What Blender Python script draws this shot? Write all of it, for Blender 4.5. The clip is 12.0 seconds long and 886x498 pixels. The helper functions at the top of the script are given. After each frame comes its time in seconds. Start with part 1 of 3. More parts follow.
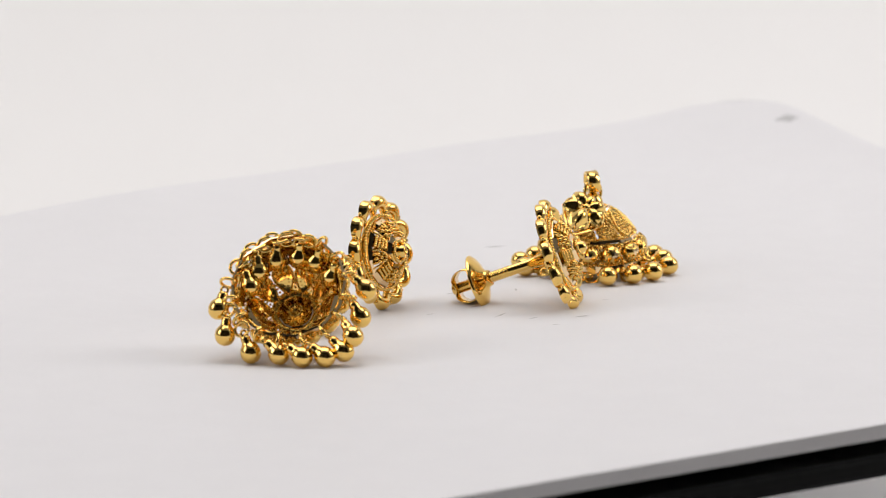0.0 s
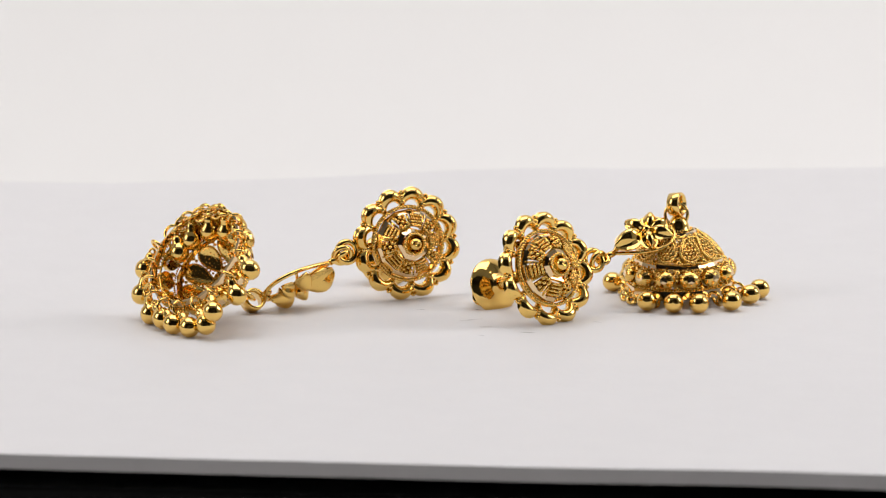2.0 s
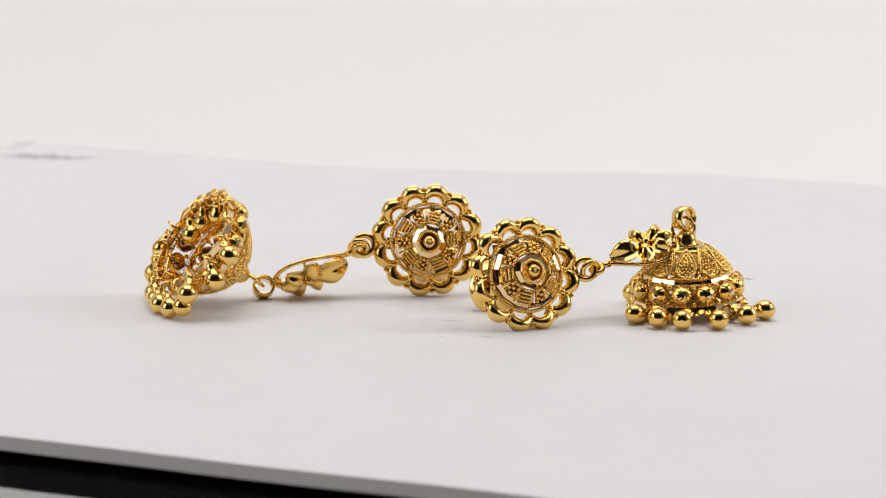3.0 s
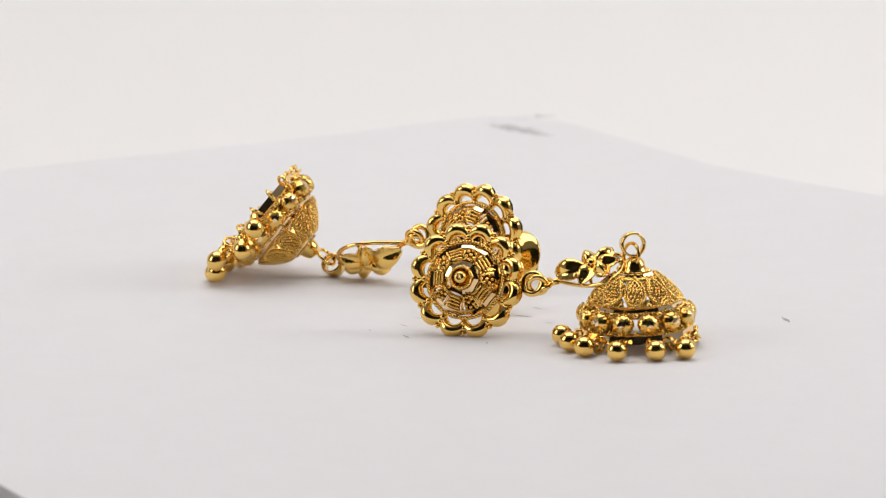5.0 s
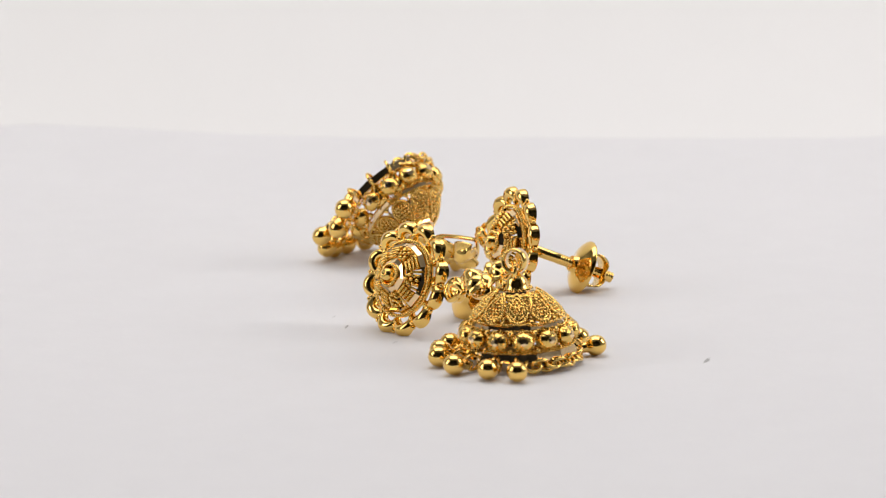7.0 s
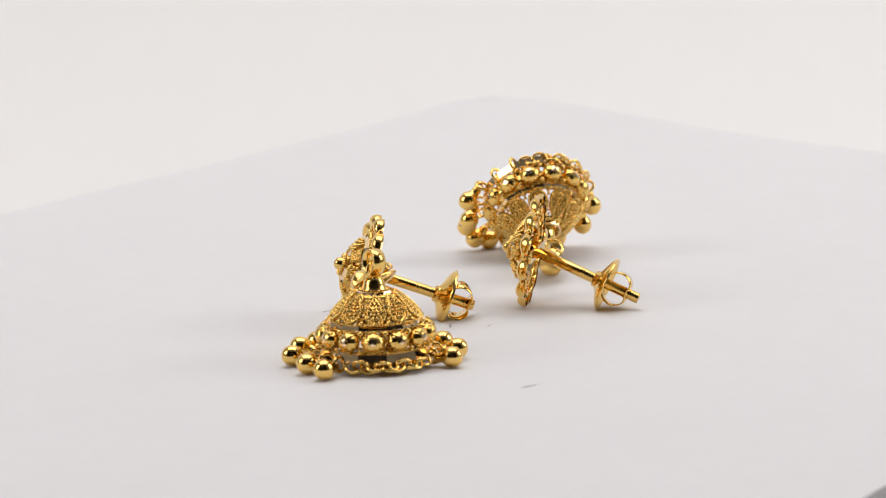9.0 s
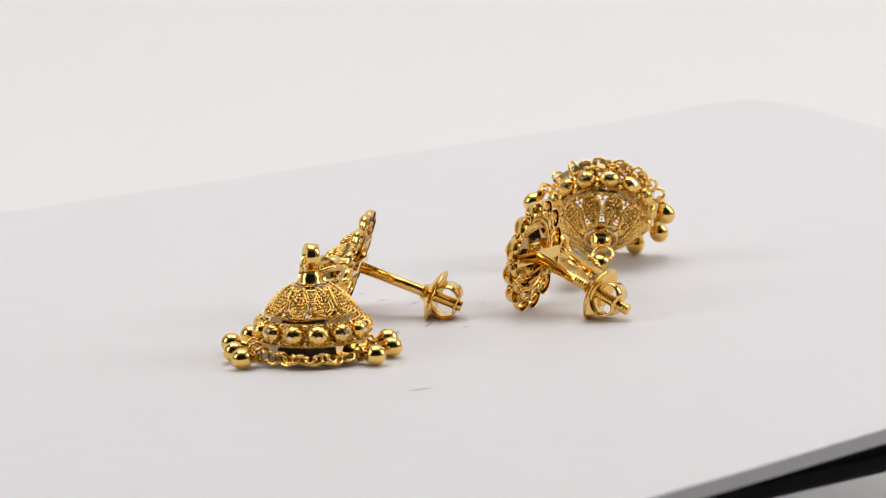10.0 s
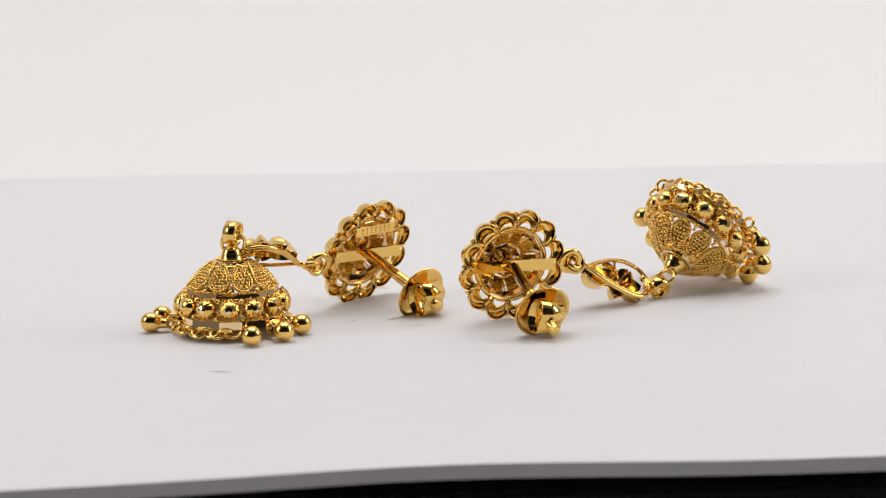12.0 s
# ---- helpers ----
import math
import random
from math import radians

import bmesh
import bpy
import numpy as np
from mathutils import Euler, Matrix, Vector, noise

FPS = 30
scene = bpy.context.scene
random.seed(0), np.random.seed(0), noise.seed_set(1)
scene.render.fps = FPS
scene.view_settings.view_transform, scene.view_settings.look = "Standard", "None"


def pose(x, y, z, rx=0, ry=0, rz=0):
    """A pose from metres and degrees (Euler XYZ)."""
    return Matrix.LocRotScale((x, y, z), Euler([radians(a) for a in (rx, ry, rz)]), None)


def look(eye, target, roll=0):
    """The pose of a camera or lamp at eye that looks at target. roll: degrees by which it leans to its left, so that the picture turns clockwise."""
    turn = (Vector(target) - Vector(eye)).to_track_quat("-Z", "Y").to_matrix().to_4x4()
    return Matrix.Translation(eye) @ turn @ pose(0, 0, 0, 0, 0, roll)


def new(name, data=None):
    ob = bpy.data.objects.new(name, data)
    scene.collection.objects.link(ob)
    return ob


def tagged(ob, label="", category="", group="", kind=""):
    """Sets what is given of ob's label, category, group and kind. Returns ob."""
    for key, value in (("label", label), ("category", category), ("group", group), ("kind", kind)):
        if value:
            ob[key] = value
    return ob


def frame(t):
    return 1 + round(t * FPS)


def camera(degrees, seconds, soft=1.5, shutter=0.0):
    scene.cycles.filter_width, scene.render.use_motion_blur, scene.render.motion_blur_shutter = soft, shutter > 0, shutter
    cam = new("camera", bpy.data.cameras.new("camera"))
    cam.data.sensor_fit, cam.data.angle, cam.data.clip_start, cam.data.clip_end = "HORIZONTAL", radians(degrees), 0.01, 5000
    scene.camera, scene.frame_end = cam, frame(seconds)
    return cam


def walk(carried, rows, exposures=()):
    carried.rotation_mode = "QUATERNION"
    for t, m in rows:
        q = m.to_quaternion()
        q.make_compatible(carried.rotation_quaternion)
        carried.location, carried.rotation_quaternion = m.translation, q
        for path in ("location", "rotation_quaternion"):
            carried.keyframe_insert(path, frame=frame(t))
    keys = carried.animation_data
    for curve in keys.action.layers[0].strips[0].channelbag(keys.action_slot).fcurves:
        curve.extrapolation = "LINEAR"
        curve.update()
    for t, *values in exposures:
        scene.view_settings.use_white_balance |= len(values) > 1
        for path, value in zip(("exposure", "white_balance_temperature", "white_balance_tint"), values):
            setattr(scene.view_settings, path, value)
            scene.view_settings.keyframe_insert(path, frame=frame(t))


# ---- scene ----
# ---------------------------------------------------------------- camera
MM = 0.001
cam = camera(12.774, 12.0, soft=1.1)
EYE = (0.0, -0.360, 0.07885)
PAN, TILT, ROLL = -0.195, 11.478, -1.043
AIM = (math.sin(radians(PAN)) * math.cos(radians(TILT)), math.cos(radians(PAN)) * math.cos(radians(TILT)), -math.sin(radians(TILT)))
VIEW = look(EYE, Vector(EYE) + Vector(AIM), ROLL)
walk(cam, [(0.0, VIEW), (12.0, VIEW)])
cam.data.dof.use_dof = True
cam.data.dof.focus_distance = 0.363
cam.data.dof.aperture_fstop = 64.0


# ---------------------------------------------------------------- world and lamps
world = bpy.data.worlds.new("world")
scene.world = world
world.use_nodes = True
world.node_tree.nodes["Background"].inputs["Color"].default_value = (0.9, 0.95, 1.0, 1)
world.node_tree.nodes["Background"].inputs["Strength"].default_value = 0.05
scene.view_settings.exposure = 0.0


def softbox(name, eye, target, sx, sy, watts, color=(1, 1, 1)):
    data = bpy.data.lights.new(name, "AREA")
    data.shape, data.size, data.size_y, data.energy, data.color = "RECTANGLE", sx, sy, watts, color
    ob = new(name, data)
    ob.matrix_basis = look(eye, target)
    return ob


softbox("softbox_top", (0.0, 0.10, 0.58), (0, 0.10, 0), 0.60, 0.38, 2.10, (1.0, 0.985, 0.97))
softbox("softbox_side", (-0.46, -0.12, 0.26), (0, 0, 0.02), 0.16, 0.30, 0.75, (1.0, 0.97, 0.94))
softbox("softbox_side", (0.46, 0.02, 0.26), (0, 0, 0.02), 0.16, 0.30, 0.95, (1.0, 0.985, 0.975))


# ---------------------------------------------------------------- materials
def material(name, color, rough, metal=0.0, noise_scale=200.0, vary=0.1, bump=0.0, rough_vary=0.1, stretch=None, bump_scale=None, second=None):
    m = bpy.data.materials.new(name)
    m.use_nodes = True
    nt = m.node_tree
    b = nt.nodes["Principled BSDF"]
    b.inputs["Metallic"].default_value = metal
    tc = nt.nodes.new("ShaderNodeTexCoord")
    vec = tc.outputs["Object"]
    if stretch:
        mp = nt.nodes.new("ShaderNodeMapping")
        mp.inputs["Scale"].default_value = stretch
        nt.links.new(vec, mp.inputs["Vector"])
        vec = mp.outputs["Vector"]
    n1 = nt.nodes.new("ShaderNodeTexNoise")
    n1.inputs["Scale"].default_value = noise_scale
    n1.inputs["Detail"].default_value = 5
    nt.links.new(vec, n1.inputs["Vector"])
    mix = nt.nodes.new("ShaderNodeMix")
    mix.data_type = "RGBA"
    dark = second or tuple(c * (1 - vary) for c in color)
    mix.inputs["A"].default_value = (*dark, 1)
    mix.inputs["B"].default_value = (*color, 1)
    nt.links.new(n1.outputs["Fac"], mix.inputs["Factor"])
    nt.links.new(mix.outputs["Result"], b.inputs["Base Color"])
    n2 = nt.nodes.new("ShaderNodeTexNoise")
    n2.inputs["Scale"].default_value = noise_scale * 6
    n2.inputs["Detail"].default_value = 3
    nt.links.new(vec, n2.inputs["Vector"])
    mr = nt.nodes.new("ShaderNodeMapRange")
    mr.inputs["From Min"].default_value, mr.inputs["From Max"].default_value = 0.3, 0.7
    mr.inputs["To Min"].default_value, mr.inputs["To Max"].default_value = max(0.02, rough - rough_vary / 2), rough + rough_vary / 2
    nt.links.new(n2.outputs["Fac"], mr.inputs["Value"])
    nt.links.new(mr.outputs["Result"], b.inputs["Roughness"])
    if bump:
        n3 = nt.nodes.new("ShaderNodeTexNoise")
        n3.inputs["Scale"].default_value = bump_scale or noise_scale * 3
        n3.inputs["Detail"].default_value = 4
        nt.links.new(vec, n3.inputs["Vector"])
        bp = nt.nodes.new("ShaderNodeBump")
        bp.inputs["Strength"].default_value = bump
        bp.inputs["Distance"].default_value = 0.0002
        nt.links.new(n3.outputs["Fac"], bp.inputs["Height"])
        nt.links.new(bp.outputs["Normal"], b.inputs["Normal"])
    return m


GOLD = material("polished_gold", (0.97, 0.645, 0.185), 0.065, 1.0, 700, 0.10, 0.06, 0.06)
GOLD_CUT = material("diamond_cut_gold", (0.98, 0.72, 0.40), 0.03, 1.0, 500, 0.05, 0.0, 0.03)
GOLD_GRAIN = material("granulated_gold", (0.96, 0.63, 0.17), 0.14, 1.0, 900, 0.14, 0.18, 0.12)
GOLD_INNER = material("unpolished_gold", (0.93, 0.60, 0.14), 0.20, 1.0, 900, 0.22, 0.30, 0.16)
PAPER = material("white_card", (0.745, 0.732, 0.752), 0.62, 0.0, 45, 0.03, 0.10, 0.15, None, 900)
# the white card's sides, greyed to hold the shade on them
CARD_EDGE = material("shaded_card_edge", (0.50, 0.49, 0.495), 0.9, 0.0, 300, 0.12, 0.3, 0.05)
BLACK = material("black_plastic", (0.003, 0.003, 0.0032), 0.7, 0.0, 120, 0.3, 0.1, 0.1)
BLACK.node_tree.nodes["Principled BSDF"].inputs["Specular IOR Level"].default_value = 0.12
STEEL = material("brushed_metal", (0.62, 0.61, 0.60), 0.3, 1.0, 300, 0.1, 0.0, 0.1)
WOOD = material("dark_brown_wood", (0.06, 0.028, 0.01), 0.5, 0.0, 60, 0.4, 0.1, 0.1, (1, 8, 8))
BACKDROP = material("white_sweep_paper", (0.86, 0.845, 0.845), 0.85, 0.0, 6, 0.03, 0.04, 0.05)
# grey for the unseen tent, so the gold reflects darker surroundings
TENT = material("grey_fabric", (0.34, 0.335, 0.33), 0.9, 0.0, 20, 0.05, 0.0, 0.05)
ROOM = material("dark_grey_wall", (0.05, 0.048, 0.045), 0.85, 0.0, 8, 0.2, 0.0, 0.05)
# shade of the curled card corners, put into a flat grey
CORNER_SHADE = material("faint_corner_shade", (0.55, 0.545, 0.55), 0.7, 0.0, 2500, 0.25, 0.0, 0.1)
MARK = material("grey_smudge", (0.54, 0.53, 0.53), 0.7, 0.0, 2500, 0.5, 0.0, 0.1)


# ---------------------------------------------------------------- mesh helpers
class Mesh:
    """Collects vertices and faces, in millimetres."""

    def __init__(self):
        self.v, self.f, self.s, self.m = [], [], [], []

    def add(self, verts, faces, smooth=True, slot=0, m=None):
        base = len(self.v)
        self.v.extend((m @ Vector(p))[:] if m is not None else tuple(p) for p in verts)
        self.f.extend(tuple(base + i for i in f) for f in faces)
        self.s.extend([smooth] * len(faces))
        self.m.extend([slot] * len(faces))
        return self

    def data(self, name, mats):
        me = bpy.data.meshes.new(name)
        me.from_pydata([(x * MM, y * MM, z * MM) for x, y, z in self.v], [], self.f)
        me.polygons.foreach_set("use_smooth", self.s)
        me.polygons.foreach_set("material_index", self.m)
        for mat in mats if isinstance(mats, (list, tuple)) else [mats]:
            me.materials.append(mat)
        me.update()
        return me


def ball(mesh, c, r, seg=10, rings=6, squash=(1, 1, 1), m=None, slot=0, smooth=True):
    vs, fs = [(c[0], c[1], c[2] + r * squash[2])], []
    for i in range(1, rings):
        a = math.pi * i / rings
        for j in range(seg):
            b = 2 * math.pi * j / seg
            vs.append((c[0] + r * squash[0] * math.sin(a) * math.cos(b), c[1] + r * squash[1] * math.sin(a) * math.sin(b), c[2] + r * squash[2] * math.cos(a)))
    vs.append((c[0], c[1], c[2] - r * squash[2]))
    n = len(vs) - 1
    for j in range(seg):
        k = (j + 1) % seg
        fs.append((0, 1 + j, 1 + k))
        for i in range(rings - 2):
            p, q = 1 + i * seg, 1 + (i + 1) * seg
            fs.append((p + j, q + j, q + k, p + k))
        p = 1 + (rings - 2) * seg
        fs.append((p + j, n, p + k))
    mesh.add(vs, fs, smooth, slot, m)


def lathe(mesh, profile, seg=24, smooth=True, closed=False, m=None, slot=0):
    """Turns a profile of (radius, height) round z."""
    vs, fs, n = [], [], len(profile)
    for j in range(seg):
        b = 2 * math.pi * j / seg
        vs.extend((r * math.cos(b), r * math.sin(b), z) for r, z in profile)
    for j in range(seg):
        k = (j + 1) % seg
        for i in range(n if closed else n - 1):
            i2 = (i + 1) % n
            fs.append((j * n + i, k * n + i, k * n + i2, j * n + i2))
    mesh.add(vs, fs, smooth, slot, m)


def tube(mesh, pts, r, seg=8, closed=False, m=None, slot=0, flat=1.0, up=None, taper=None):
    """A wire along points; flat squashes it across the direction up."""
    pts = [Vector(p) for p in pts]
    n = len(pts)
    vs, fs = [], []
    side = None
    for i, p in enumerate(pts):
        t = (pts[(i + 1) % n] - pts[i - 1]) if closed else (pts[min(i + 1, n - 1)] - pts[max(i - 1, 0)])
        t.normalize()
        if up is not None:
            side = t.cross(Vector(up))
        elif side is None:
            side = t.orthogonal()
        else:
            side = side - t * side.dot(t)
        if side.length < 1e-6:
            side = t.orthogonal()
        side = side.normalized()
        nor = side.cross(t)
        rr = r * (taper[i] if taper else 1)
        for j in range(seg):
            b = 2 * math.pi * j / seg
            vs.append((p + side * rr * math.cos(b) + nor * rr * flat * math.sin(b))[:])
    for i in range(n if closed else n - 1):
        a, c = i * seg, ((i + 1) % n) * seg
        for j in range(seg):
            k = (j + 1) % seg
            fs.append((a + j, a + k, c + k, c + j))
    if not closed:
        fs.append(tuple(reversed(range(seg))))
        fs.append(tuple(range((n - 1) * seg, n * seg)))
    mesh.add(vs, fs, True, slot, m)


def circle(R, n, z=0.0, a0=0.0, a1=2 * math.pi, closed=True):
    k = n if closed else n - 1
    return [(R * math.cos(a0 + (a1 - a0) * i / k), R * math.sin(a0 + (a1 - a0) * i / k), z) for i in range(n)]


def rope(mesh, pts, r, closed=True, m=None, slot=0):
    """A twisted wire: slanted grains strung along the line."""
    pts = [Vector(p) for p in pts]
    n = len(pts)
    for i in range(n if closed else n - 1):
        p, q = pts[i], pts[(i + 1) % n]
        t = (q - p).normalized()
        s = t.cross(Vector((0, 0, 1)))
        s = s.normalized() if s.length > 1e-4 else t.orthogonal().normalized()
        mid = (p + q) / 2
        long = (t * 0.75 + s * 0.66).normalized()
        z = long.cross(t.cross(s)).normalized()
        rot = Matrix((long, z, long.cross(z))).transposed().to_4x4()
        mm = Matrix.Translation(mid) @ rot
        ball(mesh, (0, 0, 0), r, 6, 4, (1.45, 0.8, 1.0), mm if m is None else m @ mm, slot)


def part(name, mesh, mat, parent, label="", m=None):
    data = mesh if isinstance(mesh, bpy.types.Mesh) else mesh.data(name, mat)
    ob = new(name, data)
    ob.parent = parent
    if m is not None:
        ob.matrix_basis = m
    if label:
        tagged(ob, label)
    return ob


def mpose(m):
    """A pose with its place in millimetres, as metres."""
    r = m.copy()
    r.translation = m.translation * MM
    return r


def axes(origin, z, x):
    """A pose whose z points along z and whose x lies nearest to x."""
    z = Vector(z).normalized()
    x = Vector(x)
    x = (x - z * x.dot(z)).normalized()
    y = z.cross(x)
    m = Matrix((x, y, z)).transposed().to_4x4()
    m.translation = Vector(origin)
    return m


# ---------------------------------------------------------------- setting
def grid_sheet(name, fn, nu, nv, mat, smooth=True):
    me = Mesh()
    me.add([fn(u / nu, v / nv) for u in range(nu + 1) for v in range(nv + 1)],
           [(u * (nv + 1) + v, (u + 1) * (nv + 1) + v, (u + 1) * (nv + 1) + v + 1, u * (nv + 1) + v + 1) for u in range(nu) for v in range(nv)], smooth)
    return new(name, me.data(name, mat))


def sweep(u, v):
    """White paper that lies under the turntable and curves up behind it."""
    x = -520 + 1040 * u
    s = -420 + 1500 * v
    R, yb = 160.0, 300.0
    if s < yb - R:
        y, z = s, -34.0
    elif s < yb - R + R * math.pi / 2:
        a = (s - yb + R) / R
        y, z = yb - R + R * math.sin(a), -34.0 + R * (1 - math.cos(a))
    else:
        y, z = yb, -34.0 + R + (s - (yb - R + R * math.pi / 2))
    return (x, y, min(z, 640))


tagged(grid_sheet("backdrop", sweep, 4, 60, BACKDROP), "white paper sweep curving up behind the turntable", "backdrop", kind="structure")


def wall(name, x0, y0, z0, x1, y1, z1, mat, label):
    me = Mesh()
    c = [(x, y, z) for x in (x0, x1) for y in (y0, y1) for z in (z0, z1)]
    me.add(c, [(0, 1, 3, 2), (4, 6, 7, 5), (0, 4, 5, 1), (2, 3, 7, 6), (0, 2, 6, 4), (1, 5, 7, 3)], False)
    return tagged(new(name, me.data(name, mat)), label, "wall", kind="structure")


# unseen tent sides and top, added to shape reflections in the gold
wall("wall_left", -540, -420, -40, -520, 320, 640, TENT, "unseen grey fabric side of an added light tent")
wall("wall_right", 520, -420, -40, 540, 320, 640, TENT, "unseen grey fabric side of an added light tent")
wall("ceiling", -540, -420, 640, 540, 320, 660, TENT, "unseen grey fabric top of an added light tent")
wall("wall_room", -540, -900, -40, 540, -880, 660, ROOM, "dark grey room wall behind the tent opening")
wall("wall_room_side", -560, -900, -40, -540, -420, 660, ROOM, "dark grey room wall beside the tent opening")
wall("wall_room_side_2", 540, -900, -40, 560, -420, 660, ROOM, "dark grey room wall beside the tent opening")
wall("ceiling_room", -560, -900, 660, 560, -420, 680, ROOM, "dark grey room ceiling before the tent")
wall("floor_room", -560, -900, -60, 560, -420, -40, ROOM, "dark grey table top before the tent")


# ---------------------------------------------------------------- turntable
LONG, ACROSS = Vector((0.843, 0.538, 0)), Vector((0.538, -0.843, 0))
HALF_L, HALF_W = 85.0, 63.0
CARD = 1.2


def card_top(m, n):
    """Height of the card's upper face, in millimetres."""
    p = LONG * m + ACROSS * n
    z = -0.005 * p.x - 0.011 * p.y
    z += 1.25 * abs(n / HALF_W) ** 4 + 0.5 * abs(m / HALF_L) ** 6
    z += 0.8 * math.exp(-((m + 88) ** 2 + (n - 50) ** 2) / 300) + 2.4 * math.exp(-((m - 88) ** 2 + (n + 62) ** 2) / 200)
    z += 0.8 * math.exp(-((m + 2) ** 2) / 400 - ((n + 66) ** 2) / 160)
    z -= 1.2 * math.exp(-((m + 86) ** 2 + (n + 63) ** 2) / 60)
    return z + 0.12 * noise.noise((m * 0.05, n * 0.05, 3.0)) * min(1.0, (m * m + n * n) / 900)


def build_turntable():
    top = new("turntable")
    tagged(top, "slowly turning turntable topped with a white card on a black board", "turntable")
    # white card
    me = Mesh()
    nu, nv = 72, 54
    up, down = [], []
    for i in range(nu + 1):
        for j in range(nv + 1):
            m, n = HALF_L * (2 * i / nu - 1), HALF_W * (2 * j / nv - 1)
            # rounded corners
            cm, cn = max(0.0, abs(m) - HALF_L + 9), max(0.0, abs(n) - HALF_W + 9)
            d = math.hypot(cm, cn)
            if cm > 0 and cn > 0 and d > 9:
                m -= math.copysign(cm * (1 - 9 / d), m)
                n -= math.copysign(cn * (1 - 9 / d), n)
            if n < 0:
                # this side is cut a little askew
                n *= 1.015 + 0.0022 * max(-45.0, min(45.0, m))
            z = card_top(m, n)
            p = LONG * m + ACROSS * n
            up.append((p.x, p.y, z))
            down.append((p.x, p.y, z - CARD))
    q = [(i * (nv + 1) + j, i * (nv + 1) + j + 1, (i + 1) * (nv + 1) + j + 1, (i + 1) * (nv + 1) + j) for i in range(nu) for j in range(nv)]
    me.add(up, q)
    me.add(down, [tuple(reversed(f)) for f in q])
    ring = [i * (nv + 1) for i in range(nu + 1)] + [nu * (nv + 1) + j for j in range(1, nv + 1)]
    ring += [i * (nv + 1) + nv for i in range(nu - 1, -1, -1)] + [j for j in range(nv - 1, 0, -1)]
    edge = [up[i] for i in ring] + [down[i] for i in ring]
    k = len(ring)
    # side faces take the greyed material, shade put into its colour
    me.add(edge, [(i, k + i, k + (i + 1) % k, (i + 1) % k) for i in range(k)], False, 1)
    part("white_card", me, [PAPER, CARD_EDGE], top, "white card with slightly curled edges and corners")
    # black board
    me = Mesh()
    L, W, b = HALF_L - 4, HALF_W - 0.3, 0.35
    z1, z0 = -1.45, -3.3
    rings = []
    for inset, z in ((b, z0), (0, z0 + b), (0, z1 - b), (b, z1)):
        rings.append([(LONG * sx * (L - inset) + ACROSS * sy * (W - inset) * (0.90 if sx < 0 and sy < 0 else 1.0)) + Vector((0, 0, z)) for sx, sy in ((-1, -1), (1, -1), (1, 1), (-1, 1))])
    vs = [(p.x, p.y, p.z - 0.005 * p.x - 0.011 * p.y) for r in rings for p in r]
    fs = [(3, 2, 1, 0), (12, 13, 14, 15)]
    for r in range(3):
        for j in range(4):
            fs.append((r * 4 + j, r * 4 + (j + 1) % 4, (r + 1) * 4 + (j + 1) % 4, (r + 1) * 4 + j))
    me.add(vs, fs, False)
    part("black_board", me, BLACK, top, "flat black board under the card")
    # turning hub and its foot
    me = Mesh()
    lathe(me, [(0, -3.6), (21, -3.6), (22, -4.2), (22, -12), (21, -13), (0, -13)], 48)
    part("hub", me, STEEL, top, "brushed metal hub")
    me = Mesh()
    lathe(me, [(0, -13.1), (15, -13.1), (16, -14), (17, -32.5), (16, -33.5), (0, -33.5)], 64)
    part("foot", me, BACKDROP, top, "round white foot")
    # braces under the board
    for a in (38, 218):
        me = Mesh()
        mm = Matrix.Rotation(radians(a), 4, "Z")
        c = [(x, y, z) for x in (20, 47) for y in (-3, 3) for z in (-8, -3.6)]
        me.add(c, [(0, 1, 3, 2), (4, 6, 7, 5), (0, 4, 5, 1), (2, 3, 7, 6), (0, 2, 6, 4), (1, 5, 7, 3)], False, 0, mm)
        part("brace", me, WOOD, top, "dark brown wooden brace")
    return top


turntable = build_turntable()


def scuff_or_shade(m_mm, length, width, angle):
    """A thin grey scuff on the card; the broad ones paint curled-corner shade."""
    me = Mesh()
    rnd = random.Random(int(m_mm[0] * 97 + m_mm[1] * 31))
    n = 14
    vs, fs = [], []
    p0 = Vector((m_mm[0], m_mm[1], 0))
    d = Vector((math.cos(radians(angle)), math.sin(radians(angle)), 0))
    s = Vector((-d.y, d.x, 0))
    for i in range(n + 1):
        u = i / n - 0.5
        w = width * (0.5 - abs(u)) * rnd.uniform(0.5, 1.6)
        c = p0 + d * u * length + s * rnd.uniform(-0.2, 0.2) * width
        for k in (-1, 1):
            p = c + s * w * k
            z = card_top(p.dot(LONG), p.dot(ACROSS)) + 0.03
            vs.append((p.x, p.y, z))
    for i in range(n):
        fs.append((2 * i, 2 * i + 1, 2 * i + 3, 2 * i + 2))
    me.add(vs, fs)
    return part("scuff_or_shade_mark", me, CORNER_SHADE if length > 2.5 and width > 1 else MARK, turntable, "grey scuff on the card, or painted shade at its corners")


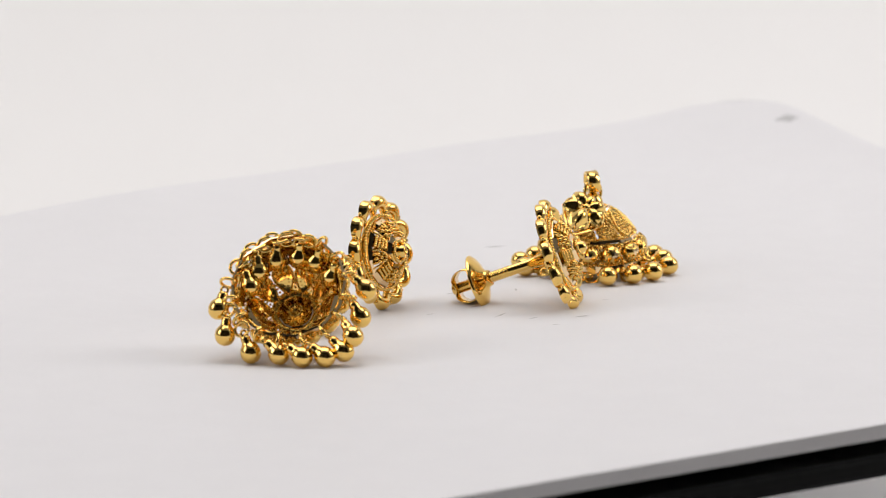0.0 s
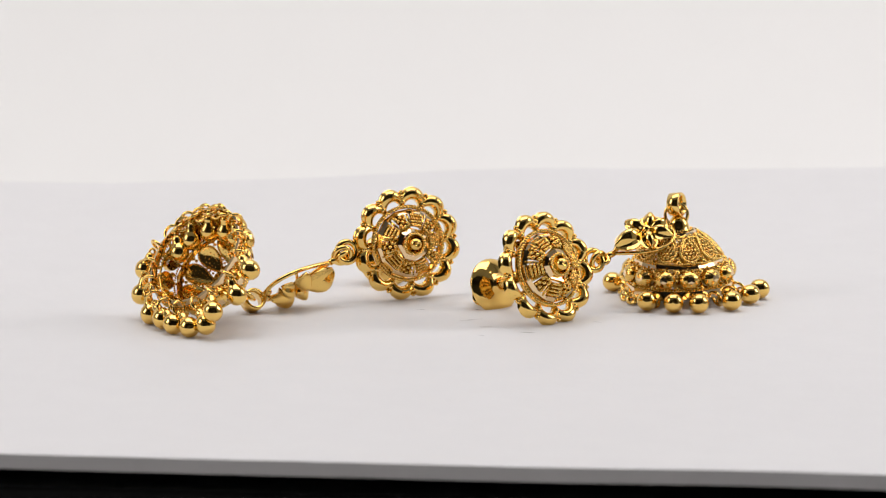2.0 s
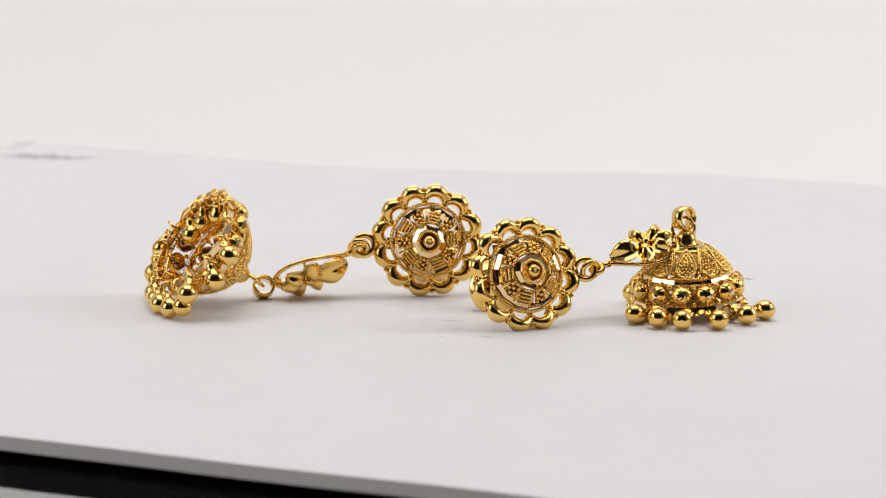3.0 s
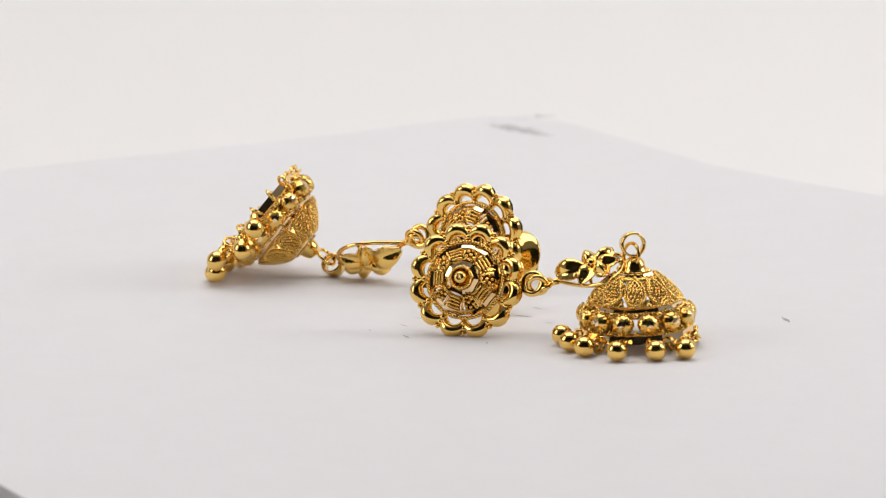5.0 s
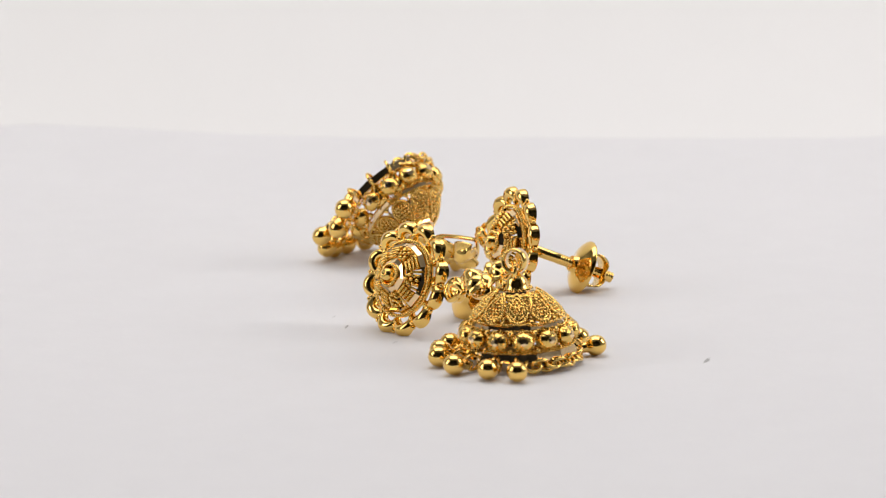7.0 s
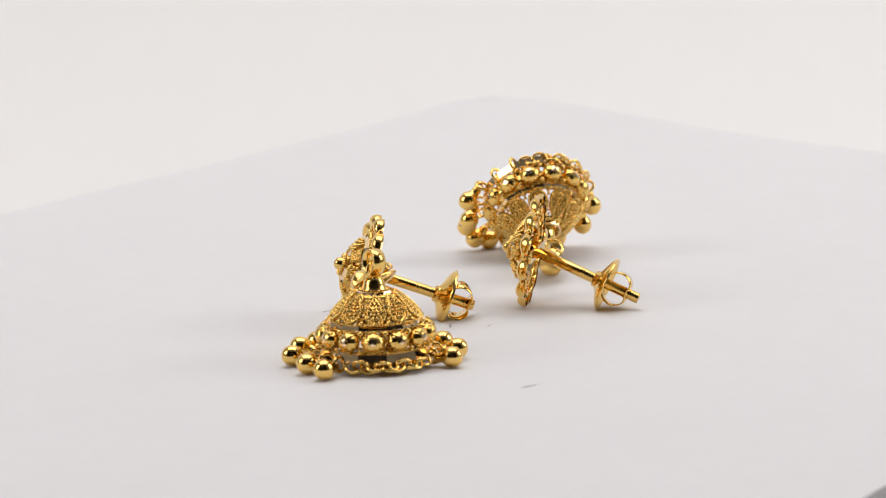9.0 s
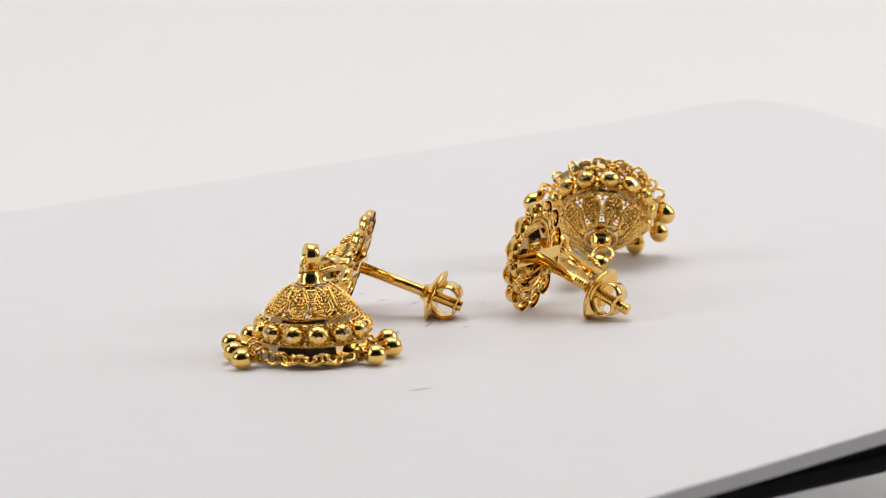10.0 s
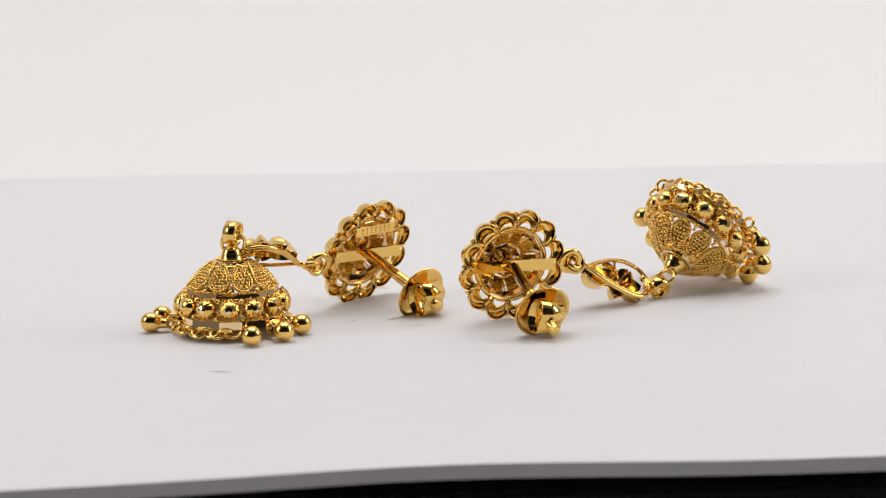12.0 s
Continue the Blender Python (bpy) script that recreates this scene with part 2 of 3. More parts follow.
# the last three paint the shade of creases near the card's corners
for where, length, width, angle in (((3.9, 30.4), 2.3, 0.6, 20), ((1.5, 1.0), 1.1, 0.22, 20), ((4.0, -3.0), 2.4, 0.2, 60), ((7.0, -4.5), 1.2, 0.25, 40),
                                    ((11.5, -4.0), 1.6, 0.3, 30), ((2.8, 6.2), 2.0, 0.3, 70), ((13.8, 3.4), 0.9, 0.2, 10), ((-0.5, 7.5), 1.4, 0.2, 50),
                                    ((5.6, 8.8), 1.2, 0.2, 95), ((-2.5, -2.2), 1.0, 0.15, 35), ((9.0, -7.5), 0.8, 0.15, 15), ((-91.0, 2.5), 11.0, 3.0, 48), ((-100.5, 4.5), 4.0, 2.0, 104), ((38.5, 92.0), 3.0, 2.4, 0)):
    scuff_or_shade(where, length, width, angle)


# ---------------------------------------------------------------- earring pieces
def tear(w, h, n=26):
    """A teardrop outline of width w and height h, pointed at the top, round its middle."""
    out = []
    for i in range(n):
        a = 2 * math.pi * i / n
        y = -math.cos(a)
        x = math.sin(a) * (0.5 - 0.5 * y) ** 0.6
        out.append((x * w / 2 * 1.25, y * h / 2))
    return out


SHARED = {}


def shared(key, make, mats):
    if key not in SHARED:
        me = Mesh()
        make(me)
        SHARED[key] = me.data(key, mats)
    return SHARED[key]


def facet_ring(me, profile, seg, jitter, seed):
    """A ring whose flat cut facets each lean a little differently."""
    rnd = random.Random(seed)
    n = len(profile)
    steep = abs(profile[1][1] - profile[2][1]) > abs(profile[1][0] - profile[2][0])
    cuts = [2 * math.pi * (j + rnd.uniform(-0.15, 0.15)) / seg for j in range(seg)]
    vs, fs = [], []
    for b in cuts:
        vs.extend((r * math.cos(b), r * math.sin(b), z) for r, z in profile)
    for j in range(seg):
        k = (j + 1) % seg
        lean = rnd.uniform(-jitter, jitter)
        at = {}
        for b, c in ((cuts[j], j), (cuts[k], k)):
            for i, (r, z) in enumerate(profile):
                if i in (1, 2):
                    e = lean if i == 1 else -lean
                    at[c, i] = len(vs)
                    vs.append(((r + e) * math.cos(b), (r + e) * math.sin(b), z) if steep else (r * math.cos(b), r * math.sin(b), z + 0.8 * e))
                else:
                    at[c, i] = c * n + i
        fs.extend((at[j, i], at[k, i], at[k, (i + 1) % n], at[j, (i + 1) % n]) for i in range(n))
    used = sorted({v for f in fs for v in f})
    place = {v: q for q, v in enumerate(used)}
    me.add([vs[v] for v in used], [tuple(place[v] for v in f) for f in fs], False)


def make_band(R, z0, z1, facets, t=0.35):
    def make(me):
        facet_ring(me, [(R - t, z0), (R + 0.07, z0 + 0.03), (R - 0.07, z1 - 0.03), (R - t, z1)], facets, 0.06, int(R * 100))
    return make


def make_bead(me):
    """One bead of the row: a scalloped boss with a flat cut face. x points outwards."""
    turned = Matrix.Rotation(radians(90), 4, "Y")
    seg = 36
    prof = ((0.88, -0.30, 0.0), (0.94, 0.05, 0.0), (0.90, 0.28, 0.05), (0.78, 0.48, 0.09), (0.60, 0.64, 0.07), (0.36, 0.76, 0.0))
    vs, fs = [], []
    for r, z, notch in prof:
        for j in range(seg):
            b = 2 * math.pi * j / seg
            k = r * (1 + notch * math.cos(12 * b))
            vs.append((k * math.cos(b) * 0.92, k * math.sin(b) * 1.06, z))
    for i in range(len(prof) - 1):
        for j in range(seg):
            q = (j + 1) % seg
            fs.append((i * seg + j, i * seg + q, (i + 1) * seg + q, (i + 1) * seg + j))
    me.add(vs, fs, True, 0, turned)
    # the cut face: a kite of flat facets that meet in a low point
    rim = [(0.36 * math.cos(2 * math.pi * j / 6), 0.39 * math.sin(2 * math.pi * j / 6), 0.765) for j in range(6)]
    me.add(rim + [(0.05, 0.0, 0.82)], [(j, (j + 1) % 6, 6) for j in range(6)], False, 1, turned)
    for i in range(18):
        a = 2 * math.pi * i / 18
        if abs(math.sin(a)) > 0.93:
            continue
        ball(me, (0.30, 0.95 * math.sin(a), 0.86 * math.cos(a)), 0.10, 6, 4)


DOME_LOW, DOME_TOP = Vector((4.02, 0, 3.04)), Vector((1.72, 0, 5.26))


def on_dome(x, y, lift):
    """A point of the dome: x round it in millimetres, y up its slope from the middle, lift out of it."""
    run = DOME_TOP - DOME_LOW
    u = min(1.04, max(-0.04, 0.5 + y / run.length))
    nor = Vector((0.664 + 0.20 * (0.5 - u), 0, 0.748 - 0.1 * (0.5 - u)))
    p = DOME_LOW + run * u + nor * (0.24 * 4 * u * (1 - u) + lift)
    a = x / max(1.7, p.x)
    return (p.x * math.cos(a), p.x * math.sin(a), p.z)


def make_panel(me):
    """A teardrop of filigree bent over the dome."""
    w, h = 1.95, 3.0
    o = tear(w, h, 44)
    rope(me, [on_dome(x, y, 0.12) for x, y in o], 0.13)
    rope(me, [on_dome(x * 0.99, y * 0.99, -0.03) for x, y in o], 0.14)
    tube(me, [on_dome(x, y - 0.03, 0.08) for x, y in tear(w * 0.76, h * 0.80, 28)], 0.075, 6, True)
    me.add([on_dome(0, -0.2, -0.08)] + [on_dome(x * 0.55, y * 0.55, -0.08) for x, y in o] + [on_dome(x * 0.97, y * 0.97, -0.12) for x, y in o],
           [(0, 1 + i, 1 + (i + 1) % 44) for i in range(44)] + [(1 + i, 45 + i, 45 + (i + 1) % 44, 1 + (i + 1) % 44) for i in range(44)], True, 1)
    y, row = -h * 0.33, 0
    while y < h * 0.27:
        half = w * 0.33 * max(0.0, math.cos((y + 0.42) / h * 2.6))
        k = max(1, int(half * 2 / 0.36) + (row % 2 == 0))
        for i in range(k):
            ball(me, on_dome((i - (k - 1) / 2) * 0.35, y, 0.05), 0.165, 8, 5)
        y += 0.33
        row += 1


def make_panel_joint(me):
    """Grains that join two neighbouring teardrops."""
    for x, y, r in ((0, -1.5, 0.27), (-0.28, -1.62, 0.13), (0.28, -1.62, 0.13), (0, -1.08, 0.17), (0, 0.15, 0.12), (0, 0.5, 0.12), (0, 0.85, 0.13), (0, 1.2, 0.14), (0, 1.5, 0.15)):
        ball(me, on_dome(x, y, 0.0), r, 8, 5)


def make_drop(me):
    """A hollow gold ball on a pear neck; the eye of the neck lies at the origin, the ball down -z."""
    lathe(me, [(0.0, -0.20), (0.30, -0.22), (0.42, -0.38), (0.46, -0.62), (0.46, -0.86), (0.56, -1.06), (0.78, -1.28), (0.91, -1.60), (0.93, -1.9), (0.86, -2.25), (0.66, -2.56), (0.36, -2.75), (0.0, -2.81)], 20)
    tube(me, [(0, 0.30 * math.cos(a), 0.0 + 0.32 * math.sin(a) - 0.1) for a in [2 * math.pi * i / 14 for i in range(14)]], 0.12, 7, True)


def make_loop(me):
    """The small loop by which a drop hangs from the rim."""
    tube(me, [(0.70 * math.cos(a), 0, 0.60 * math.sin(a)) for a in [2 * math.pi * i / 18 for i in range(18)]], 0.155, 8, True)


RIM_R = 4.95


def build_jhumka(parent, m, drops):
    """The bell: m sets its rim's centre, z towards its top. drops: the places of the balls, in the parent's space."""
    inner = Mesh()
    lathe(inner, [(1.5, 5.28), (1.72, 5.24), (2.25, 5.14), (2.2, 5.02), (1.6, 5.12)], 40, True, True)
    lathe(inner, [(0, 5.05), (0.35, 5.0), (0.5, 4.75), (0.72, 4.75), (0.8, 5.1), (1.6, 5.2), (1.6, 5.42), (0, 5.42)], 24)
    for i in range(8):
        a = 2 * math.pi * i / 8
        ball(inner, (1.25 * math.cos(a), 1.25 * math.sin(a), 5.12), 0.26, 8, 5)
    lathe(inner, [(4.50, 0.62), (4.62, 0.66), (4.62, 0.80), (4.50, 0.8)], 48, True, True)
    bell = part("bell", inner, GOLD_INNER, parent, "openwork gold bell of filigree and beads", mpose(m))

    def rib(me):
        tube(me, [(4.55, 0, 0.5), (4.45, 0, 1.4), (4.05, 0, 2.7)], 0.12, 5)
    for i in range(13):
        part("rib", shared("rib", rib, GOLD_INNER), None, bell, "", Matrix.Rotation(2 * math.pi * (i + 0.5) / 13, 4, "Z"))
    part("lower_band", shared("lower_band", make_band(5.12, -0.12, 0.62, 13, 0.16), GOLD_CUT), None, bell, "diamond-cut faceted gold band")
    part("upper_band", shared("upper_band", make_band(4.12, 2.55, 3.0, 13), GOLD_CUT), None, bell, "diamond-cut faceted gold band")
    part("collar", shared("collar", make_band(1.75, 5.15, 5.5, 11, 0.25), GOLD_CUT), None, bell, "diamond-cut gold collar")

    def finial(me):
        lathe(me, [(0, 5.4), (1.2, 5.4), (1.25, 5.55), (1.02, 5.7), (0.98, 5.95), (0.86, 6.35), (0.6, 6.68), (0.3, 6.82), (0, 6.86)], 24)
        rope(me, circle(1.3, 34, 5.56), 0.10)
    part("finial", shared("finial", finial, GOLD), None, bell, "polished gold bead on top")
    bead = shared("bead", make_bead, [GOLD_GRAIN, GOLD_CUT])
    for i in range(13):
        a = 2 * math.pi * (i + 0.5) / 13
        part("bead", bead, None, bell, "", mpose(Matrix.Rotation(a, 4, "Z") @ Matrix.Translation((4.62, 0, 1.64)) @ Matrix.Rotation(radians(-8), 4, "Y")))

    def grains(me):
        for i in range(13):
            a = 2 * math.pi * i / 13
            ball(me, (4.55 * math.cos(a), 4.55 * math.sin(a), 2.36), 0.26, 8, 5)
            ball(me, (4.95 * math.cos(a), 4.95 * math.sin(a), 0.86), 0.22, 8, 5)
        rope(me, circle(4.18, 110, 3.08), 0.11)
        rope(me, circle(4.25, 110, 2.5), 0.11)
        rope(me, circle(4.95, 120, 0.70), 0.10)
    part("beaded_edge", shared("beaded_edge", grains, GOLD_GRAIN), None, bell, "rows of tiny gold grains")
    panel = shared("panel", make_panel, [GOLD_GRAIN, GOLD])
    joint = shared("panel_joint", make_panel_joint, GOLD_GRAIN)
    for i in range(10):
        a = 2 * math.pi * i / 10
        part("filigree_panel", panel, None, bell, "", Matrix.Rotation(a, 4, "Z"))
        part("panel_joint", joint, None, bell, "", Matrix.Rotation(a + math.pi / 10, 4, "Z"))
    drop, loop = shared("drop", make_drop, GOLD), shared("drop_loop", make_loop, GOLD)
    rnd = random.Random(41)
    for a, place in drops:
        turned = m.to_3x3()
        anchor = m @ Vector((RIM_R * math.cos(a), RIM_R * math.sin(a), -0.05))
        out, along = turned @ Vector((math.cos(a), math.sin(a), 0)), turned @ Vector((-math.sin(a), math.cos(a), 0))
        down = turned @ Vector((0, 0, -1))
        place = Vector(place)
        tucked = (place - m.translation).length < 4.0
        # the neck's eye hangs from a loop that stands out of the rim
        hook = anchor + out * 0.35 + down * 0.45
        d = place - hook
        eye = place - d.normalized() * 1.8
        mm = axes(eye, -d, along)
        ob = part("drop", drop, None, parent, "", mpose(mm))
        if tucked:
            spots = [(anchor + out * (0.2 - 0.1 * j) + along * (0.66 * (j - 1)) - Vector((0, 0, 0.34)), rnd.uniform(20, 70) * (1 if j % 2 else -1)) for j in range(3)]
        else:
            gap = eye - anchor
            k = max(1, round((gap.length - 0.3) / 0.8))
            spots = [(anchor + gap * ((j + 0.5) / k) + out * 0.10, 80 if j % 2 else 15) for j in range(k)]
        for c, twist in spots:
            x = along if tucked else (eye - anchor if (eye - anchor).length > 0.3 else down)
            lm = axes(c, out if tucked else along, x) @ Matrix.Rotation(radians(90), 4, "X") @ Matrix.Rotation(radians(twist), 4, "X")
            lp = part("drop_loop", loop, None, ob)
            lp.matrix_basis = mpose(mm).inverted() @ mpose(lm)
    return bell


def build_stud(parent, m, strap_turn, label):
    """The round stud: m sets the centre of its petal ring, z out of its face, x towards the drop."""
    base = Mesh()
    rope(base, circle(3.46, 74, 0.46), 0.19)
    lathe(base, [(3.26, 0.05), (3.62, 0.05), (3.64, 0.28), (3.3, 0.32)], 60, True, True)
    lathe(base, [(1.62, 1.54), (1.74, 1.43), (1.7, 1.25), (1.6, 1.30)], 40, True, True)
    for i in range(10):
        a = 2 * math.pi * (i + 0.5) / 10
        c, s = math.cos(a), math.sin(a)
        tube(base, [(2.95 * c, 2.95 * s, 0.66), (2.3 * c, 2.3 * s, 1.2), (1.6 * c, 1.6 * s, 1.42)], 0.13, 6)
    stud = part("stud", base, GOLD_GRAIN, parent, label, mpose(m))
    high = Matrix.Translation((0, 0, -0.14 * MM)) @ Matrix.Diagonal((1, 1, 1.4, 1))

    def outer(me):
        facet_ring(me, [(3.27, 0.34), (3.20, 0.58), (2.90, 0.70), (2.84, 0.56), (3.1, 0.24)], 15, 0.11, 5)
    part("face_ring", shared("face_ring", outer, GOLD_CUT), None, stud, "diamond-cut bright gold ring", high)

    def innerring(me):
        facet_ring(me, [(1.66, 1.12), (1.58, 1.36), (1.22, 1.47), (1.14, 1.36), (1.46, 1.04)], 8, 0.12, 8)
    part("face_ring", shared("inner_face_ring", innerring, GOLD_CUT), None, stud, "diamond-cut bright gold ring", high)

    def boss(me):
        lathe(me, [(1.1, 1.42), (0.98, 1.56), (0.62, 1.64), (0.60, 1.80), (0.52, 1.98), (0.36, 2.10), (0.20, 2.14), (0.12, 2.06), (0, 2.04)], 24)
        rope(me, circle(0.96, 30, 1.62), 0.15)
    part("boss", shared("boss", boss, GOLD), None, stud, "polished gold boss in a twisted wire ring", high)

    def lift(r):
        return 1.30 - 0.30 * (r - 1.6) - 0.10 * (r - 1.6) ** 2

    def backing(me, half):
        n = 5
        vs = [(1.62 + 1.22 * i / (n - 1), e * half * (0.8 + 0.45 * i / (n - 1)), lift(1.62 + 1.22 * i / (n - 1)) - 0.14 + dz) for dz in (0, -0.08) for i in range(n) for e in (-1, 1)]
        k = 2 * n
        fs = [(2 * i, 2 * i + 2, 2 * i + 3, 2 * i + 1) for i in range(n - 1)] + [(k + 2 * i, k + 2 * i + 1, k + 2 * i + 3, k + 2 * i + 2) for i in range(n - 1)]
        fs += [(2 * i + e, k + 2 * i + e, k + 2 * i + 2 + e, 2 * i + 2 + e) for i in range(n - 1) for e in (0, 1)]
        me.add(vs, fs, True)

    def woven(me):
        # three rows of flat wires laid across
        backing(me, 0.52)
        for i in range(4):
            r = 1.80 + i * 0.29
            w = 0.44 + i * 0.05
            rope(me, [(r, -w + 2 * w * q / 6, lift(r) + 0.02) for q in range(7)], 0.145, False)

    def rosette(me):
        backing(me, 0.48)
        for rr, k, r in ((0.0, 1, 0.21), (0.40, 6, 0.20)):
            for i in range(k):
                a = 2 * math.pi * i / k
                x = 2.24 + rr * math.cos(a) * 1.1
                ball(me, (x, rr * math.sin(a), lift(x) + 0.03), r, 9, 6)
        for x, y in ((1.78, 0.28), (1.78, -0.28), (2.72, 0.42), (2.72, -0.42)):
            ball(me, (x, y, lift(x)), 0.16, 8, 5)
    woven_mesh, rosette_mesh = shared("woven_patch", woven, GOLD_GRAIN), shared("grain_patch", rosette, GOLD_GRAIN)
    for i in range(10):
        part("woven_patch" if i % 2 else "grain_patch", woven_mesh if i % 2 else rosette_mesh, None, stud, "", high @ Matrix.Rotation(2 * math.pi * i / 10, 4, "Z"))

    def petal(me):
        # a hollow scalloped hood, open at the back: broad at its crest, thin at both feet
        n, k = 15, 8
        vs, fs = [], []
        for shell in (1.0, 0.80):
            for i in range(n):
                a = math.pi * (i / (n - 1) - 0.5) * 1.22
                crest = max(0.0, math.cos(a * 0.82)) ** 1.3
                c = Vector((3.68 + 1.06 * math.cos(a), 0.93 * math.sin(a), 0.0))
                ray = Vector((math.cos(a), math.sin(a), 0))
                wide, tall = 0.22 + 0.42 * crest, 0.26 + 0.66 * crest
                for j in range(k):
                    b = math.pi * j / (k - 1)
                    p = c + ray * (wide * shell * math.cos(b)) + Vector((0, 0, -0.20 + tall * shell * math.sin(b) ** 0.8))
                    vs.append(p[:])
        o = n * k
        for i in range(n - 1):
            for j in range(k - 1):
                q = (i * k + j, (i + 1) * k + j, (i + 1) * k + j + 1, i * k + j + 1)
                fs += [q, tuple(o + v for v in reversed(q))]
            for j in (0, k - 1):
                fs.append((i * k + j, (i + 1) * k + j, o + (i + 1) * k + j, o + i * k + j))
        me.add(vs, fs)
    pm = shared("petal", petal, GOLD)
    for i in range(12):
        part("petal", pm, None, stud, "", Matrix.Rotation(2 * math.pi * (i + 0.5) / 12, 4, "Z"))

    def beads(me):
        for i in range(12):
            a = 2 * math.pi * i / 12
            for rr, r, z in ((3.95, 0.30, 0.10), (4.42, 0.27, 0.12), (4.86, 0.22, 0.08)):
                ball(me, (rr * math.cos(a), rr * math.sin(a), z), r, 9, 6)
            tube(me, [(3.5 * math.cos(a), 3.5 * math.sin(a), -0.02), (4.6 * math.cos(a), 4.6 * math.sin(a), -0.06)], 0.30, 8, False, None, 0, 0.35, (0, 0, 1))
    part("beaded_rim", shared("beaded_rim", beads, GOLD), None, stud, "tiny gold grains between the petals")

    def strap(me):
        c = [(x, y, z) for x in (-4.3, 4.3) for y in (-0.55, 0.55) for z in (-0.50, -0.30)]
        me.add(c, [(0, 1, 3, 2), (4, 6, 7, 5), (0, 4, 5, 1), (2, 3, 7, 6), (0, 2, 6, 4), (1, 5, 7, 3)], False)
        for sx in (-1, 1):
            tube(me, [(sx * 4.1, 0, -0.5), (sx * 4.2, 0, 0.1)], 0.25, 6)
    part("back_strap", shared("back_strap", strap, GOLD), None, stud, "flat gold strap across the back", Matrix.Rotation(radians(strap_turn), 4, "Z"))
    if strap_turn:
        me = Mesh()
        c = [(x, y, z) for x in (-2.6, 2.2) for y in (2.0, 3.0) for z in (-0.45, -0.28)]
        me.add(c, [(0, 1, 3, 2), (4, 6, 7, 5), (0, 4, 5, 1), (2, 3, 7, 6), (0, 2, 6, 4), (1, 5, 7, 3)], False)
        for i in range(7):
            tube(me, [(-2.0 + i * 0.55, 2.2, -0.46), (-1.8 + i * 0.55, 2.8, -0.46)], 0.06, 5)
        part("stamped_tab", me, GOLD, stud, "stamped gold tab on the back")
    return stud


def build_post(parent, root, tip, at, roll):
    """The threaded post and its screw nut."""
    root, tip = Vector(root), Vector(tip)
    L = (tip - root).length
    me = Mesh()
    prof = [(0, 0), (0.52, 0), (0.50, L * 0.42)]
    z = L * 0.42
    while z < L - 0.2:
        prof += [(0.53, z + 0.08), (0.53, z + 0.16), (0.45, z + 0.24)]
        z += 0.26
    prof += [(0.50, L - 0.05), (0.40, L), (0, L)]
    lathe(me, prof, 16)
    m = axes(root, tip - root, (0, 0, 1))
    post = part("post", me, GOLD, parent, "threaded gold post", mpose(m))
    me = Mesh()
    lathe(me, [(0.56, -1.05), (0.74, -1.05), (0.80, -0.72), (1.1, -0.52), (1.75, -0.28), (2.25, -0.02), (2.58, 0.26), (2.62, 0.38), (2.52, 0.42), (2.2, 0.13), (1.7, -0.05), (1.0, -0.30), (0.56, -0.35)], 36, True, True)
    nut = part("screw_nut", me, GOLD, parent, "dished gold screw nut", mpose(m @ Matrix.Translation((0, 0, L * at)) @ Matrix.Rotation(radians(roll), 4, "Z")))

    def lobe(me):
        # a broad strip bent into a heart-shaped loop that the thread runs through
        n, w, t = 36, 1.12, 0.12
        pts = []
        for i in range(n):
            a = 2 * math.pi * i / n
            x = 1.60 * math.cos(a)
            z = 1.30 + 1.40 * math.sin(a)
            if math.sin(a) > 0:
                z -= 0.42 * math.exp(-(x / 0.55) ** 2)
            pts.append(Vector((x, 0, z)))
        vs, fs = [], []
        for i in range(n):
            d = (pts[(i + 1) % n] - pts[i - 1]).normalized()
            inward = Vector((-d.z, 0, d.x))
            for rr, yy in ((0, -w), (t, -w), (t, w), (0, w)):
                vs.append((pts[i] + inward * rr + Vector((0, yy, 0)))[:])
        for i in range(n):
            k = (i + 1) % n
            for q in range(4):
                fs.append((i * 4 + q, i * 4 + (q + 1) % 4, k * 4 + (q + 1) % 4, k * 4 + q))
        me.add(vs, fs)
    part("nut_loop", shared("nut_loop", lobe, GOLD), None, nut, "rolled gold strip")
    return post


def make_leaf_frame(me):
    out = []
    for x, y in tear(3.7, 5.8, 40):
        out.append((-y, x, 0))
    tube(me, out, 0.16, 8, True)
    tube(me, [(p[0] * 0.9, p[1] * 0.9, -0.12) for p in out], 0.10, 6, True)
    tube(me, [(-2.8, 0, 0), (-3.5, 0, 0)], 0.26, 8)
    tube(me, [(-3.95 + 0.5 * math.cos(a), 0.5 * math.sin(a), 0) for a in [2 * math.pi * i / 16 for i in range(16)]], 0.2, 7, True)


